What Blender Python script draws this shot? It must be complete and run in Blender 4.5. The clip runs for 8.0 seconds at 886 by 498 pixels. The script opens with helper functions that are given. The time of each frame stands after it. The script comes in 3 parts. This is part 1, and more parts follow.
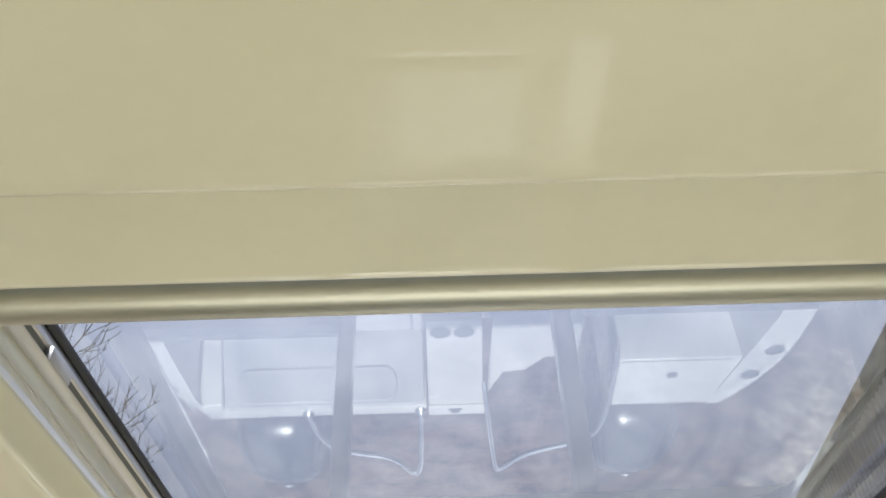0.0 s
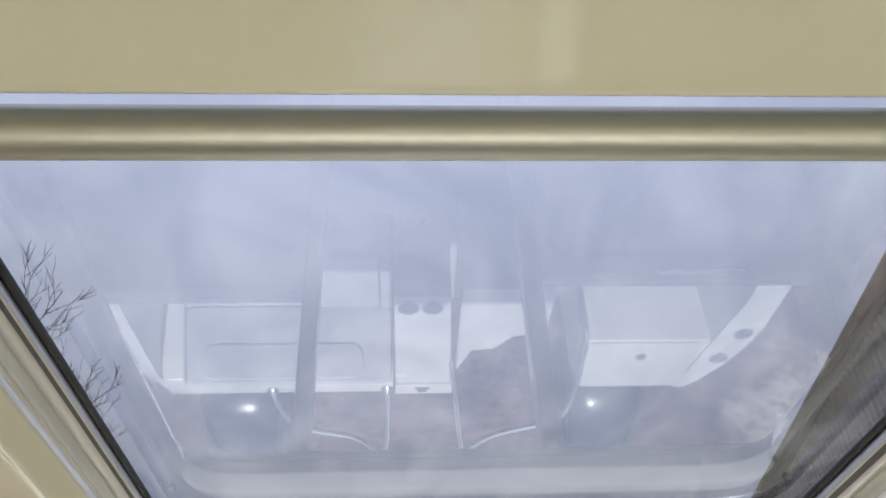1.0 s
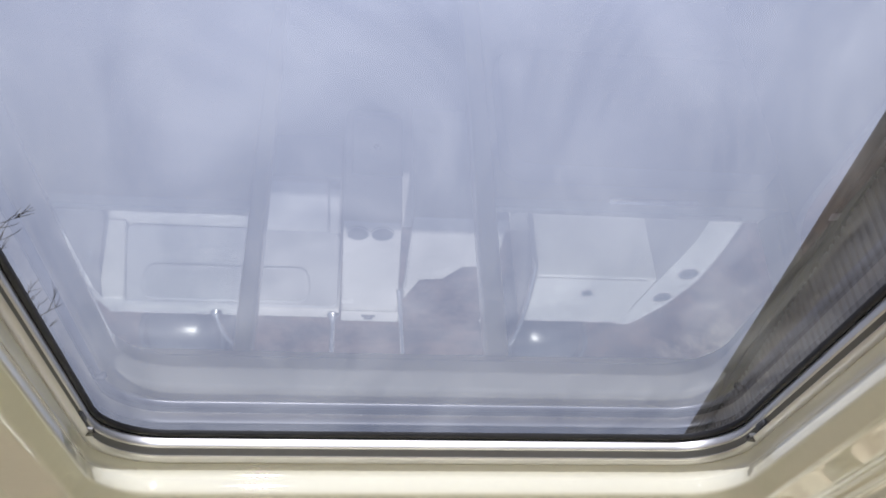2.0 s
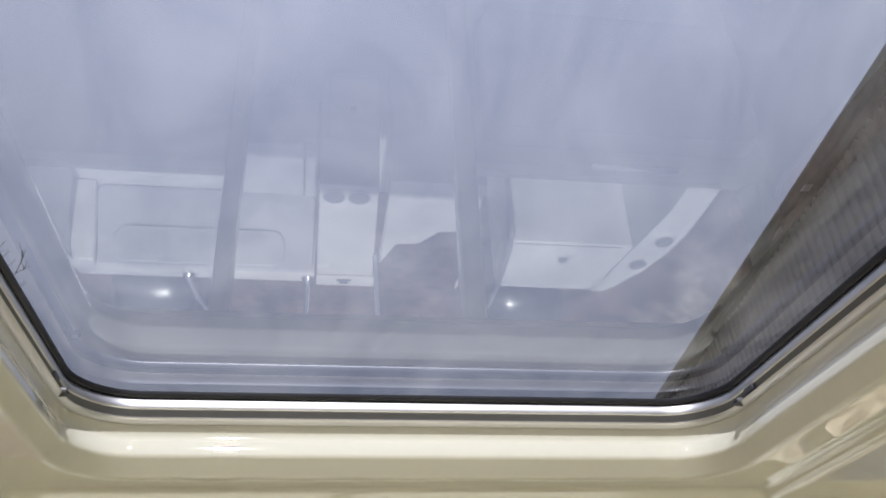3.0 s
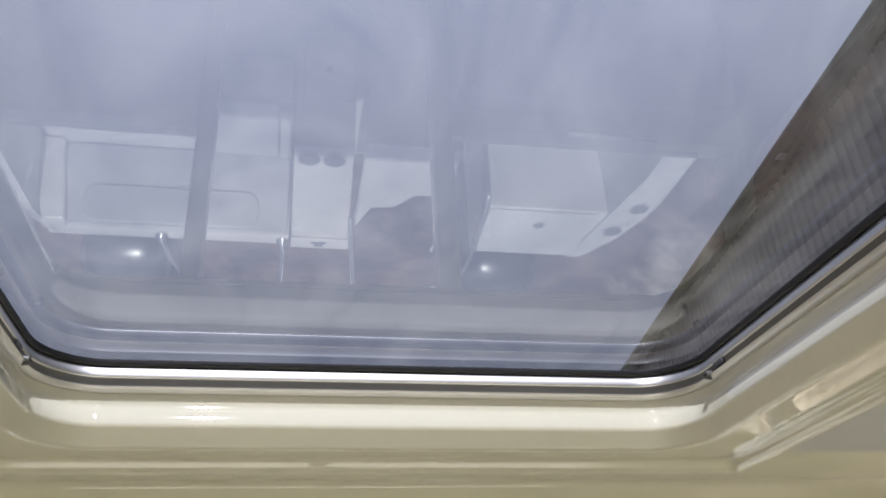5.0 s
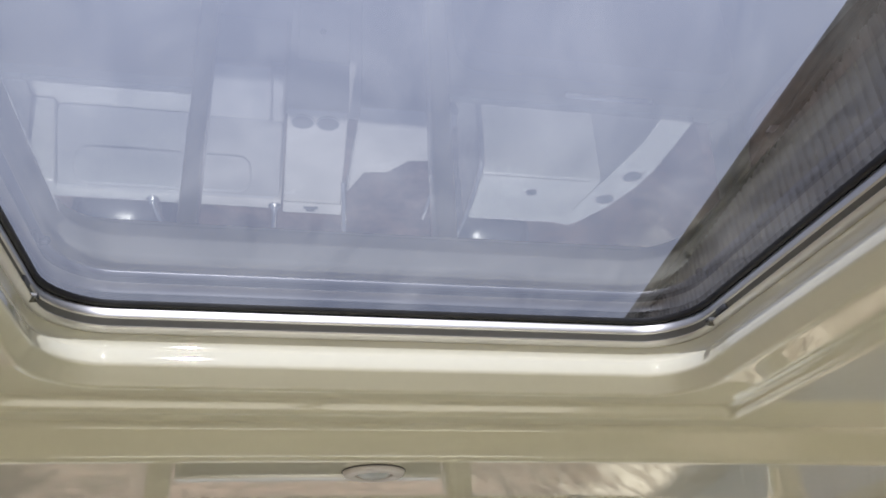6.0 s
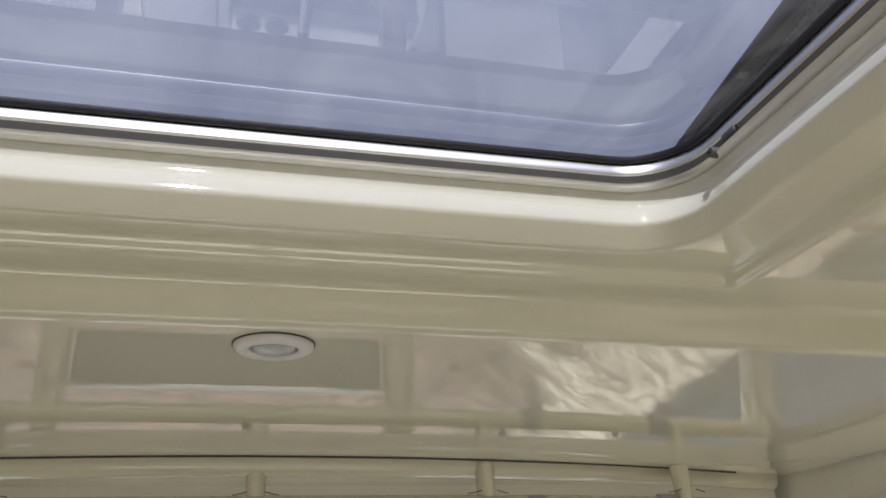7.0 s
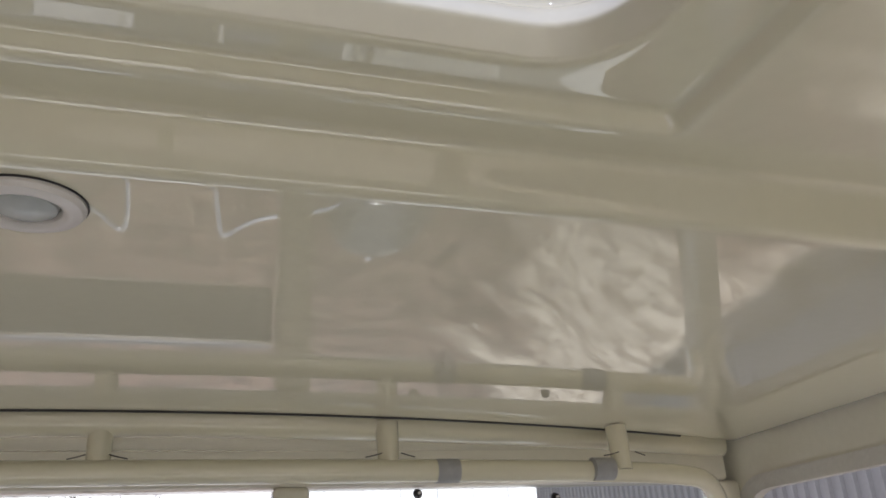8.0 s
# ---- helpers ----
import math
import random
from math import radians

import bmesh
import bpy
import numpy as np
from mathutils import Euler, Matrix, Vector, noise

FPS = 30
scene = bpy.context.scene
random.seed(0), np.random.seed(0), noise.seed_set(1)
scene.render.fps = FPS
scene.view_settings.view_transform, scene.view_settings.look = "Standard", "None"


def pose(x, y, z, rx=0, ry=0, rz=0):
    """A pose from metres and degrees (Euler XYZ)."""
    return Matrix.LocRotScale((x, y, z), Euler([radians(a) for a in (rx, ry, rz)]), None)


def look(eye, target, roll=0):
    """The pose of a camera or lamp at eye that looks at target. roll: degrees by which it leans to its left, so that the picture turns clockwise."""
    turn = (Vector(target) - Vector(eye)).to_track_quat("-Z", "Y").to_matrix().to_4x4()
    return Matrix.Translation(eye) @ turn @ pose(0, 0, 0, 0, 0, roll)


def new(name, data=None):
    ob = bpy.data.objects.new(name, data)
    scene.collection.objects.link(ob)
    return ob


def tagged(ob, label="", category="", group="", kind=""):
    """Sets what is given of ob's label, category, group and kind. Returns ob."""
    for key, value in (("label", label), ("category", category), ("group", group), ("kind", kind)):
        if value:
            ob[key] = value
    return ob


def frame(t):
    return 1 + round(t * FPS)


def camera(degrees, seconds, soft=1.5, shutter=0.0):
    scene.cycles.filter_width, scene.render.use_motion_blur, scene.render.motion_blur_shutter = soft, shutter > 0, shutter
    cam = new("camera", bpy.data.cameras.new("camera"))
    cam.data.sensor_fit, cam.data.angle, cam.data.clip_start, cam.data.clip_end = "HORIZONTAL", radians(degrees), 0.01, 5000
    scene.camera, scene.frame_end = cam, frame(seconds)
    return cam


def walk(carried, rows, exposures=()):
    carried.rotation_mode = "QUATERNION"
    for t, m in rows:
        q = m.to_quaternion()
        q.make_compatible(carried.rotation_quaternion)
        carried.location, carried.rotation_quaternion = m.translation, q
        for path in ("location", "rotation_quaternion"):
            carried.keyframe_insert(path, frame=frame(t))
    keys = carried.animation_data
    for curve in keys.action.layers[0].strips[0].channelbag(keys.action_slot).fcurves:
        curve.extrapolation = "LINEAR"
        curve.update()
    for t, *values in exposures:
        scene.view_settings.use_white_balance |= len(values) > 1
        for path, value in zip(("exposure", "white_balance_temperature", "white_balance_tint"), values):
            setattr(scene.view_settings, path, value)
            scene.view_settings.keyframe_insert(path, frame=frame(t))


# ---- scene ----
cam = camera(56.55, 8.0, soft=1.7)
PATH = [
    (0, (-0.0947, 0.0715, 1.7261), (-0.0599, 1.6286, 2.9808), -2.41),
    (0.5, (-0.1047, 0.1020, 1.7192), (-0.0473, 1.6576, 2.9749), -2.46),
    (1, (-0.0899, 0.1563, 1.7118), (0.0141, 1.7270, 2.9455), -2.62),
    (1.5, (-0.0743, 0.1866, 1.7099), (0.0934, 1.7951, 2.8866), -2.62),
    (2, (-0.0934, 0.2212, 1.6983), (0.1352, 1.8692, 2.8081), -2.39),
    (3.5, (-0.1089, 0.2477, 1.7129), (0.2029, 1.9403, 2.7317), -3.04),
    (4, (-0.1174, 0.2479, 1.7184), (0.2104, 1.9512, 2.7140), -2.99),
    (5.5, (-0.0932, 0.2516, 1.7145), (0.2753, 1.9818, 2.6476), -2.87),
    (6, (-0.1160, 0.2652, 1.6923), (0.2698, 2.0111, 2.5884), -2.75),
    (6.5, (-0.1114, 0.3478, 1.6601), (0.3109, 2.1122, 2.5020), -2.49),
    (7, (-0.0351, 0.4952, 1.6753), (0.4444, 2.2705, 2.4617), -2.28),
    (7.5, (0.0040, 0.6400, 1.6460), (0.5840, 2.3880, 2.4390), -2.50),
    (8, (0.0937, 0.7099, 1.6544), (0.6923, 2.4521, 2.4331), -3.48),
]
walk(cam, [(t, look(e, a, r)) for t, e, a, r in PATH],
     exposures=((0.0, 1.90, 6500, 5), (1.0, 1.72, 6500, 7), (2.0, 1.54, 6500, 9), (4.0, 1.33, 6500, 9), (6.5, 1.33, 6450, 9),
                (7.1, 1.18, 6300, 11), (8.0, 1.12, 6050, 15)))

# ---- light ----
SUN_AZ, SUN_EL = radians(185), radians(58)   # azimuth from +y towards +x
world = bpy.data.worlds.new("sky")
scene.world = world
world.use_nodes = True
wn = world.node_tree
sky = wn.nodes.new("ShaderNodeTexSky")
sky.sky_type = "NISHITA"
sky.sun_disc = False
sky.sun_elevation, sky.sun_rotation = SUN_EL, SUN_AZ
sky.dust_density, sky.air_density = 1.5, 1.0
wn.nodes["Background"].inputs[1].default_value = 0.05
# thin cloud over the whole sky
air = wn.nodes.new("ShaderNodeTexCoord")
cloud = wn.nodes.new("ShaderNodeTexNoise")
cloud.inputs["Scale"].default_value, cloud.inputs["Detail"].default_value, cloud.inputs["Distortion"].default_value = 2.2, 7, 0.6
wn.links.new(air.outputs["Generated"], cloud.inputs["Vector"])
cover = wn.nodes.new("ShaderNodeMapRange")
cover.inputs["From Min"].default_value, cover.inputs["From Max"].default_value = 0.3, 0.7
cover.inputs["To Min"].default_value, cover.inputs["To Max"].default_value = 0.72, 0.95
wn.links.new(cloud.outputs[0], cover.inputs[0])
haze = wn.nodes.new("ShaderNodeMix")
haze.data_type = "RGBA"
wn.links.new(cover.outputs[0], haze.inputs["Factor"])
wn.links.new(sky.outputs[0], haze.inputs["A"])
# the cloud layer is twice as bright overhead as at the horizon
height = wn.nodes.new("ShaderNodeSeparateXYZ")
wn.links.new(air.outputs["Generated"], height.inputs[0])
bright = wn.nodes.new("ShaderNodeMath")
bright.operation, bright.inputs[1].default_value, bright.inputs[2].default_value = "MULTIPLY_ADD", 2.05, -0.06
wn.links.new(height.outputs[2], bright.inputs[0])
layer = wn.nodes.new("ShaderNodeVectorMath")
layer.operation = "SCALE"
layer.inputs[0].default_value = (8.4, 8.8, 9.8)
wn.links.new(bright.outputs[0], layer.inputs["Scale"])
wn.links.new(layer.outputs[0], haze.inputs["B"])
wn.links.new(haze.outputs["Result"], wn.nodes["Background"].inputs[0])
sun = new("sun", bpy.data.lights.new("sun", "SUN"))
sun.data.energy, sun.data.angle, sun.data.color = 4.8, radians(1.2), (1.0, 0.95, 0.88)
sun_way = Vector((math.sin(SUN_AZ) * math.cos(SUN_EL), math.cos(SUN_AZ) * math.cos(SUN_EL), math.sin(SUN_EL)))
sun.matrix_world = look(sun_way * 30, (0, 0, 0))


# ---- materials ----
def material(name, colour, rough=0.5, metal=0.0, second=None, scale=6.0, fine=90.0, bump=0.0, bump_scale=60.0,
             coat=0.0, rough_vary=0.1, coat_ior=1.5):
    """A surface with broad mottling, fine grain, uneven gloss and slight relief, in metres."""
    m = bpy.data.materials.new(name)
    m.use_nodes = True
    n, l = m.node_tree.nodes, m.node_tree.links
    b = n["Principled BSDF"]
    b.inputs["Metallic"].default_value = metal
    b.inputs["Coat Weight"].default_value = coat
    b.inputs["Coat Roughness"].default_value, b.inputs["Coat IOR"].default_value = 0.012, coat_ior
    at = n.new("ShaderNodeTexCoord")
    broad = n.new("ShaderNodeTexNoise")
    broad.inputs["Scale"].default_value, broad.inputs["Detail"].default_value = scale, 5
    grain = n.new("ShaderNodeTexNoise")
    grain.inputs["Scale"].default_value, grain.inputs["Detail"].default_value = fine, 3
    for tex in (broad, grain):
        l.new(at.outputs["Object"], tex.inputs["Vector"])
    both = n.new("ShaderNodeMath")
    both.operation = "MULTIPLY_ADD"
    both.inputs[1].default_value = 0.35
    l.new(grain.outputs[0], both.inputs[0])
    scaled = n.new("ShaderNodeMath")
    scaled.operation = "MULTIPLY"
    scaled.inputs[1].default_value = 0.65
    l.new(broad.outputs[0], scaled.inputs[0])
    l.new(scaled.outputs[0], both.inputs[2])
    ramp = n.new("ShaderNodeValToRGB")
    ramp.color_ramp.elements[0].position, ramp.color_ramp.elements[1].position = 0.32, 0.68
    second = second or tuple(c * 0.88 for c in colour)
    ramp.color_ramp.elements[0].color, ramp.color_ramp.elements[1].color = (*second, 1), (*colour, 1)
    l.new(both.outputs[0], ramp.inputs[0])
    l.new(ramp.outputs[0], b.inputs["Base Color"])
    gloss = n.new("ShaderNodeMapRange")
    gloss.inputs["To Min"].default_value, gloss.inputs["To Max"].default_value = max(rough - rough_vary, 0.01), rough + rough_vary
    l.new(broad.outputs[0], gloss.inputs[0])
    l.new(gloss.outputs[0], b.inputs["Roughness"])
    if bump:
        relief = n.new("ShaderNodeTexNoise")
        relief.inputs["Scale"].default_value, relief.inputs["Detail"].default_value = bump_scale, 3
        l.new(at.outputs["Object"], relief.inputs["Vector"])
        bn = n.new("ShaderNodeBump")
        bn.inputs["Strength"].default_value, bn.inputs["Distance"].default_value = 1.0, bump
        l.new(relief.outputs[0], bn.inputs["Height"])
        l.new(bn.outputs[0], b.inputs["Normal"])
    return m


def glass(name, tint, base, power, film=0.0):
    """A flat pane: clear or tinted, with a mirror image that grows towards grazing views."""
    m = bpy.data.materials.new(name)
    m.use_nodes = True
    n, l = m.node_tree.nodes, m.node_tree.links
    n.remove(n["Principled BSDF"])
    clear, mirror, mix = n.new("ShaderNodeBsdfTransparent"), n.new("ShaderNodeBsdfGlossy"), n.new("ShaderNodeMixShader")
    clear.inputs[0].default_value = (*tint, 1)
    mirror.inputs["Roughness"].default_value = 0.0
    mirror.inputs[0].default_value = (0.87, 0.89, 0.93, 1)
    face = n.new("ShaderNodeLayerWeight")
    face.inputs[0].default_value = 0.5
    up = n.new("ShaderNodeMath")
    up.operation, up.inputs[1].default_value = "POWER", power
    gain = n.new("ShaderNodeMath")
    gain.operation, gain.inputs[1].default_value, gain.inputs[2].default_value = "MULTIPLY_ADD", 1 - base, base
    l.new(face.outputs["Facing"], up.inputs[0])
    l.new(up.outputs[0], gain.inputs[0])
    l.new(gain.outputs[0], mix.inputs[0])
    l.new(clear.outputs[0], mix.inputs[1])
    l.new(mirror.outputs[0], mix.inputs[2])
    out = mix
    if film:
        # wiped streaks and dust on the glass: uneven tint and a faint milky layer
        at, stretch = n.new("ShaderNodeTexCoord"), n.new("ShaderNodeMapping")
        stretch.inputs["Scale"].default_value, stretch.inputs["Rotation"].default_value = (7.0, 3.4, 1.0), (0, 0, 0.35)
        smear, cloudy = n.new("ShaderNodeTexNoise"), n.new("ShaderNodeMapRange")
        smear.inputs["Scale"].default_value, smear.inputs["Detail"].default_value, smear.inputs["Distortion"].default_value = 1.0, 9, 1.6
        smear.inputs["Roughness"].default_value = 0.62
        l.new(at.outputs["Object"], stretch.inputs[0])
        l.new(stretch.outputs[0], smear.inputs["Vector"])
        cloudy.inputs["From Min"].default_value, cloudy.inputs["From Max"].default_value = 0.38, 0.75
        cloudy.inputs["To Min"].default_value, cloudy.inputs["To Max"].default_value = 0.0, film * 0.2
        l.new(smear.outputs[0], cloudy.inputs[0])
        milk, out = n.new("ShaderNodeBsdfTranslucent"), n.new("ShaderNodeMixShader")
        milk.inputs[0].default_value = (0.8, 0.82, 0.86, 1)
        l.new(cloudy.outputs[0], out.inputs[0])
        l.new(mix.outputs[0], out.inputs[1])
        l.new(milk.outputs[0], out.inputs[2])
    l.new(out.outputs[0], n["Material Output"].inputs[0])
    return m


M_CREAM = material("cream_gelcoat", (0.78, 0.755, 0.585), 0.03, second=(0.74, 0.715, 0.55), scale=3, bump=0.00001, bump_scale=5, coat=1.0, rough_vary=0.012)
M_CREAM.node_tree.nodes["Principled BSDF"].inputs["Specular IOR Level"].default_value = 0.25
M_WALL = material("cabin_gelcoat", (0.80, 0.78, 0.665), 0.2, second=(0.74, 0.72, 0.61), scale=3, bump=0.0006, bump_scale=9, coat=0.3)
M_WHITE = material("white_gelcoat", (0.60, 0.60, 0.585), 0.25, second=(0.44, 0.44, 0.425), scale=5, bump=0.0006, bump_scale=14, coat=0.3)
M_SOLE = material("nonskid_deck", (0.78, 0.78, 0.75), 0.5, second=(0.68, 0.68, 0.66), scale=3, bump=0.0012, bump_scale=260)
M_BOUNCE_CUT = material("brown_bounce_cut", (0.20, 0.17, 0.14), 0.9, second=(0.14, 0.12, 0.10), scale=4, bump=0.0008, bump_scale=200)
M_DECK = material("cockpit_nonskid", (0.44, 0.44, 0.43), 0.55, second=(0.32, 0.32, 0.31), scale=3, bump=0.0012, bump_scale=260)
M_VINYL = material("grey_vinyl", (0.44, 0.45, 0.455), 0.45, second=(0.31, 0.32, 0.335), scale=6, bump=0.0008, bump_scale=200)
M_PAD = material("cream_vinyl", (0.70, 0.69, 0.64), 0.45, second=(0.60, 0.59, 0.55), scale=5, bump=0.0008, bump_scale=180)
M_ALU = material("brushed_aluminium", (0.66, 0.645, 0.615), 0.40, 1.0, second=(0.62, 0.605, 0.575), scale=8, rough_vary=0.04)
M_BAR = material("champagne_aluminium", (0.56, 0.555, 0.485), 0.43, 1.0, second=(0.53, 0.525, 0.455), scale=7, rough_vary=0.02)
M_STEEL = material("polished_stainless", (0.86, 0.86, 0.86), 0.20, 1.0, rough_vary=0.04)
M_RUBBER = material("black_rubber", (0.016, 0.017, 0.02), 0.45, second=(0.01, 0.01, 0.012), bump=0.0002, bump_scale=200)
M_ENGINE = material("graphite_cowl_paint", (0.05, 0.056, 0.063), 0.26, second=(0.042, 0.047, 0.053), coat=0.25, rough_vary=0.06)
M_PLASTIC = material("white_lamp_plastic", (0.78, 0.75, 0.72), 0.3, second=(0.72, 0.69, 0.66))
M_LENS = material("frosted_lens", (0.55, 0.58, 0.57), 0.15, second=(0.42, 0.45, 0.45), scale=30)
# grey with the shade of the frame's groove put into the colour
M_SHADED_GROOVE = material("shaded_groove_grey", (0.15, 0.15, 0.135), 0.4, second=(0.12, 0.12, 0.11), scale=9)
M_DARK = material("dark_recess", (0.03, 0.03, 0.032), 0.6)
M_SOCKET = material("grey_socket", (0.10, 0.105, 0.115), 0.5, second=(0.07, 0.075, 0.08))
M_BARK = material("bark", (0.055, 0.046, 0.042), 0.9, second=(0.032, 0.027, 0.025), scale=9, bump=0.004, bump_scale=40)
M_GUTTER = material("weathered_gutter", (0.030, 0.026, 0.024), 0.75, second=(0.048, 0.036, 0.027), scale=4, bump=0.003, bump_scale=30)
M_WRAP = material("white_cladding", (0.78, 0.79, 0.80), 0.4, second=(0.68, 0.69, 0.70), scale=1.5)
M_PANE = glass("hatch_glass", (0.266, 0.280, 0.349), 0.056, 3.8, 0.19)
M_CLEAR = glass("window_glass", (0.93, 0.95, 0.95), 0.04, 5.0)


def ground_material():
    m = material("leaf_litter_ground", (0.150, 0.104, 0.081), 0.95, second=(0.030, 0.021, 0.017), scale=2.6, fine=22, bump=0.02, bump_scale=18)
    for node in m.node_tree.nodes:
        if node.bl_idname == "ShaderNodeValToRGB":
            node.color_ramp.elements[0].position, node.color_ramp.elements[1].position = 0.42, 0.60
    n, l = m.node_tree.nodes, m.node_tree.links
    for node in n:
        if node.bl_idname == "ShaderNodeTexNoise":
            node.inputs["Detail"].default_value, node.inputs["Roughness"].default_value = 9, 0.7
    at = n.new("ShaderNodeTexCoord")
    bare = n.new("ShaderNodeTexNoise")
    bare.inputs["Scale"].default_value, bare.inputs["Detail"].default_value, bare.inputs["Roughness"].default_value = 0.3, 9, 0.65
    l.new(at.outputs["Object"], bare.inputs["Vector"])
    ramp = n.new("ShaderNodeValToRGB")
    ramp.color_ramp.elements[0].position, ramp.color_ramp.elements[1].position = 0.50, 0.58
    apart = n.new("ShaderNodeSeparateXYZ")
    l.new(at.outputs["Object"], apart.inputs[0])
    nearer = n.new("ShaderNodeMapRange")
    nearer.inputs["From Min"].default_value, nearer.inputs["From Max"].default_value = 0.2, 4.8
    nearer.inputs["To Min"].default_value, nearer.inputs["To Max"].default_value = -0.14, 0.26
    aslant = n.new("ShaderNodeMath")
    aslant.operation, aslant.inputs[1].default_value = "MULTIPLY_ADD", -0.25
    l.new(apart.outputs[1], aslant.inputs[0])
    l.new(apart.outputs[0], aslant.inputs[2])
    shift = n.new("ShaderNodeMath")
    shift.inputs[1].default_value = 0.35
    l.new(aslant.outputs[0], shift.inputs[0])
    l.new(shift.outputs[0], nearer.inputs[0])
    total = n.new("ShaderNodeMath")
    l.new(bare.outputs[0], total.inputs[0])
    l.new(nearer.outputs[0], total.inputs[1])
    l.new(total.outputs[0], ramp.inputs[0])
    mix = n.new("ShaderNodeMix")
    mix.data_type = "RGBA"
    l.new(ramp.outputs[0], mix.inputs["Factor"])
    old = m.node_tree.nodes["Principled BSDF"].inputs["Base Color"].links[0].from_socket
    l.new(old, mix.inputs["A"])
    # pale dry earth, speckled with leaves and stones
    speck, tone = n.new("ShaderNodeTexNoise"), n.new("ShaderNodeValToRGB")
    speck.inputs["Scale"].default_value, speck.inputs["Detail"].default_value = 3.5, 9
    speck.inputs["Roughness"].default_value = 0.75
    l.new(at.outputs["Object"], speck.inputs["Vector"])
    tone.color_ramp.elements[0].position, tone.color_ramp.elements[1].position = 0.42, 0.58
    tone.color_ramp.elements[0].color, tone.color_ramp.elements[1].color = (0.16, 0.13, 0.10, 1), (0.38, 0.335, 0.27, 1)
    l.new(speck.outputs[0], tone.inputs[0])
    l.new(tone.outputs[0], mix.inputs["B"])
    l.new(mix.outputs["Result"], n["Principled BSDF"].inputs["Base Color"])
    return m


M_GROUND = ground_material()


def sheet_material():
    """Grey ribbed sheet with broad brown runs of dirt."""
    m = material("ribbed_sheet", (0.45, 0.445, 0.43), 0.7, second=(0.37, 0.365, 0.35), scale=1.2, fine=30)
    n, l = m.node_tree.nodes, m.node_tree.links
    at, stretch, runs = n.new("ShaderNodeTexCoord"), n.new("ShaderNodeMapping"), n.new("ShaderNodeTexNoise")
    stretch.inputs["Scale"].default_value = (1.0, 1.6, 0.5)
    runs.inputs["Scale"].default_value, runs.inputs["Detail"].default_value = 1.0, 6
    l.new(at.outputs["Object"], stretch.inputs[0])
    l.new(stretch.outputs[0], runs.inputs["Vector"])
    ramp = n.new("ShaderNodeMapRange")
    ramp.inputs["From Min"].default_value, ramp.inputs["From Max"].default_value, ramp.inputs["To Max"].default_value = 0.55, 0.75, 0.5
    l.new(runs.outputs[0], ramp.inputs[0])
    mix = n.new("ShaderNodeMix")
    mix.data_type = "RGBA"
    l.new(ramp.outputs[0], mix.inputs["Factor"])
    old = n["Principled BSDF"].inputs["Base Color"].links[0].from_socket
    l.new(old, mix.inputs["A"])
    mix.inputs["B"].default_value = (0.22, 0.18, 0.15, 1)
    l.new(mix.outputs["Result"], n["Principled BSDF"].inputs["Base Color"])
    return m


M_SHEET = sheet_material()


# ---- mesh helpers ----
def finish(name, bm, mat, parent=None, label="", smooth=35):
    me = bpy.data.meshes.new(name)
    bmesh.ops.recalc_face_normals(bm, faces=bm.faces[:])
    bm.to_mesh(me)
    bm.free()
    me.materials.append(mat)
    if smooth:
        for p in me.polygons:
            p.use_smooth = True
        me.set_sharp_from_angle(angle=radians(smooth))
    ob = new(name, me)
    if parent is not None:
        ob.parent = parent
    if label:
        ob["label"] = label
    return ob


part = finish


def box(bm, x0, x1, y0, y1, z0, z1, bevel=0.0, seg=2):
    m = Matrix.Translation(((x0 + x1) / 2, (y0 + y1) / 2, (z0 + z1) / 2)) @ Matrix.Diagonal((x1 - x0, y1 - y0, z1 - z0, 1))
    made = bmesh.ops.create_cube(bm, size=1, matrix=m)
    if bevel:
        edges = list({e for v in made["verts"] for e in v.link_edges})
        bmesh.ops.bevel(bm, geom=edges, offset=bevel, segments=seg, affect="EDGES", profile=0.5)
    return bm


def boxed(x0, x1, y0, y1, z0, z1, bevel=0.0, seg=2):
    return box(bmesh.new(), x0, x1, y0, y1, z0, z1, bevel, seg)


def cone(bm, a, b, r0, r1, seg=16, caps=True):
    a, b = Vector(a), Vector(b)
    turn = (b - a).to_track_quat("Z", "Y").to_matrix().to_4x4()
    bmesh.ops.create_cone(bm, cap_ends=caps, segments=seg, radius1=r0, radius2=r1, depth=(b - a).length,
                          matrix=Matrix.Translation((a + b) / 2) @ turn)
    return bm


def empty(name, at=(0, 0, 0)):
    ob = new(name)
    ob.location = at
    return ob


def rounded(x0, x1, y0, y1, r, n=8):
    """A rounded rectangle's corners, anticlockwise, 4 (n + 1) points."""
    pts = []
    for cx, cy, a0 in ((x1 - r, y1 - r, 0), (x0 + r, y1 - r, 90), (x0 + r, y0 + r, 180), (x1 - r, y0 + r, 270)):
        for k in range(n + 1):
            a = radians(a0 + 90 * k / n)
            pts.append((cx + r * math.cos(a), cy + r * math.sin(a)))
    return pts


def loops(bm, rings, close=False):
    """Joins rings of (x, y, z) with faces; each ring is closed."""
    made = [[bm.verts.new(p) for p in ring] for ring in rings]
    pairs = list(zip(made, made[1:])) + ([(made[-1], made[0])] if close else [])
    for a, b in pairs:
        for i in range(len(a)):
            j = (i + 1) % len(a)
            bm.faces.new((a[i], a[j], b[j], b[i]))
    return made


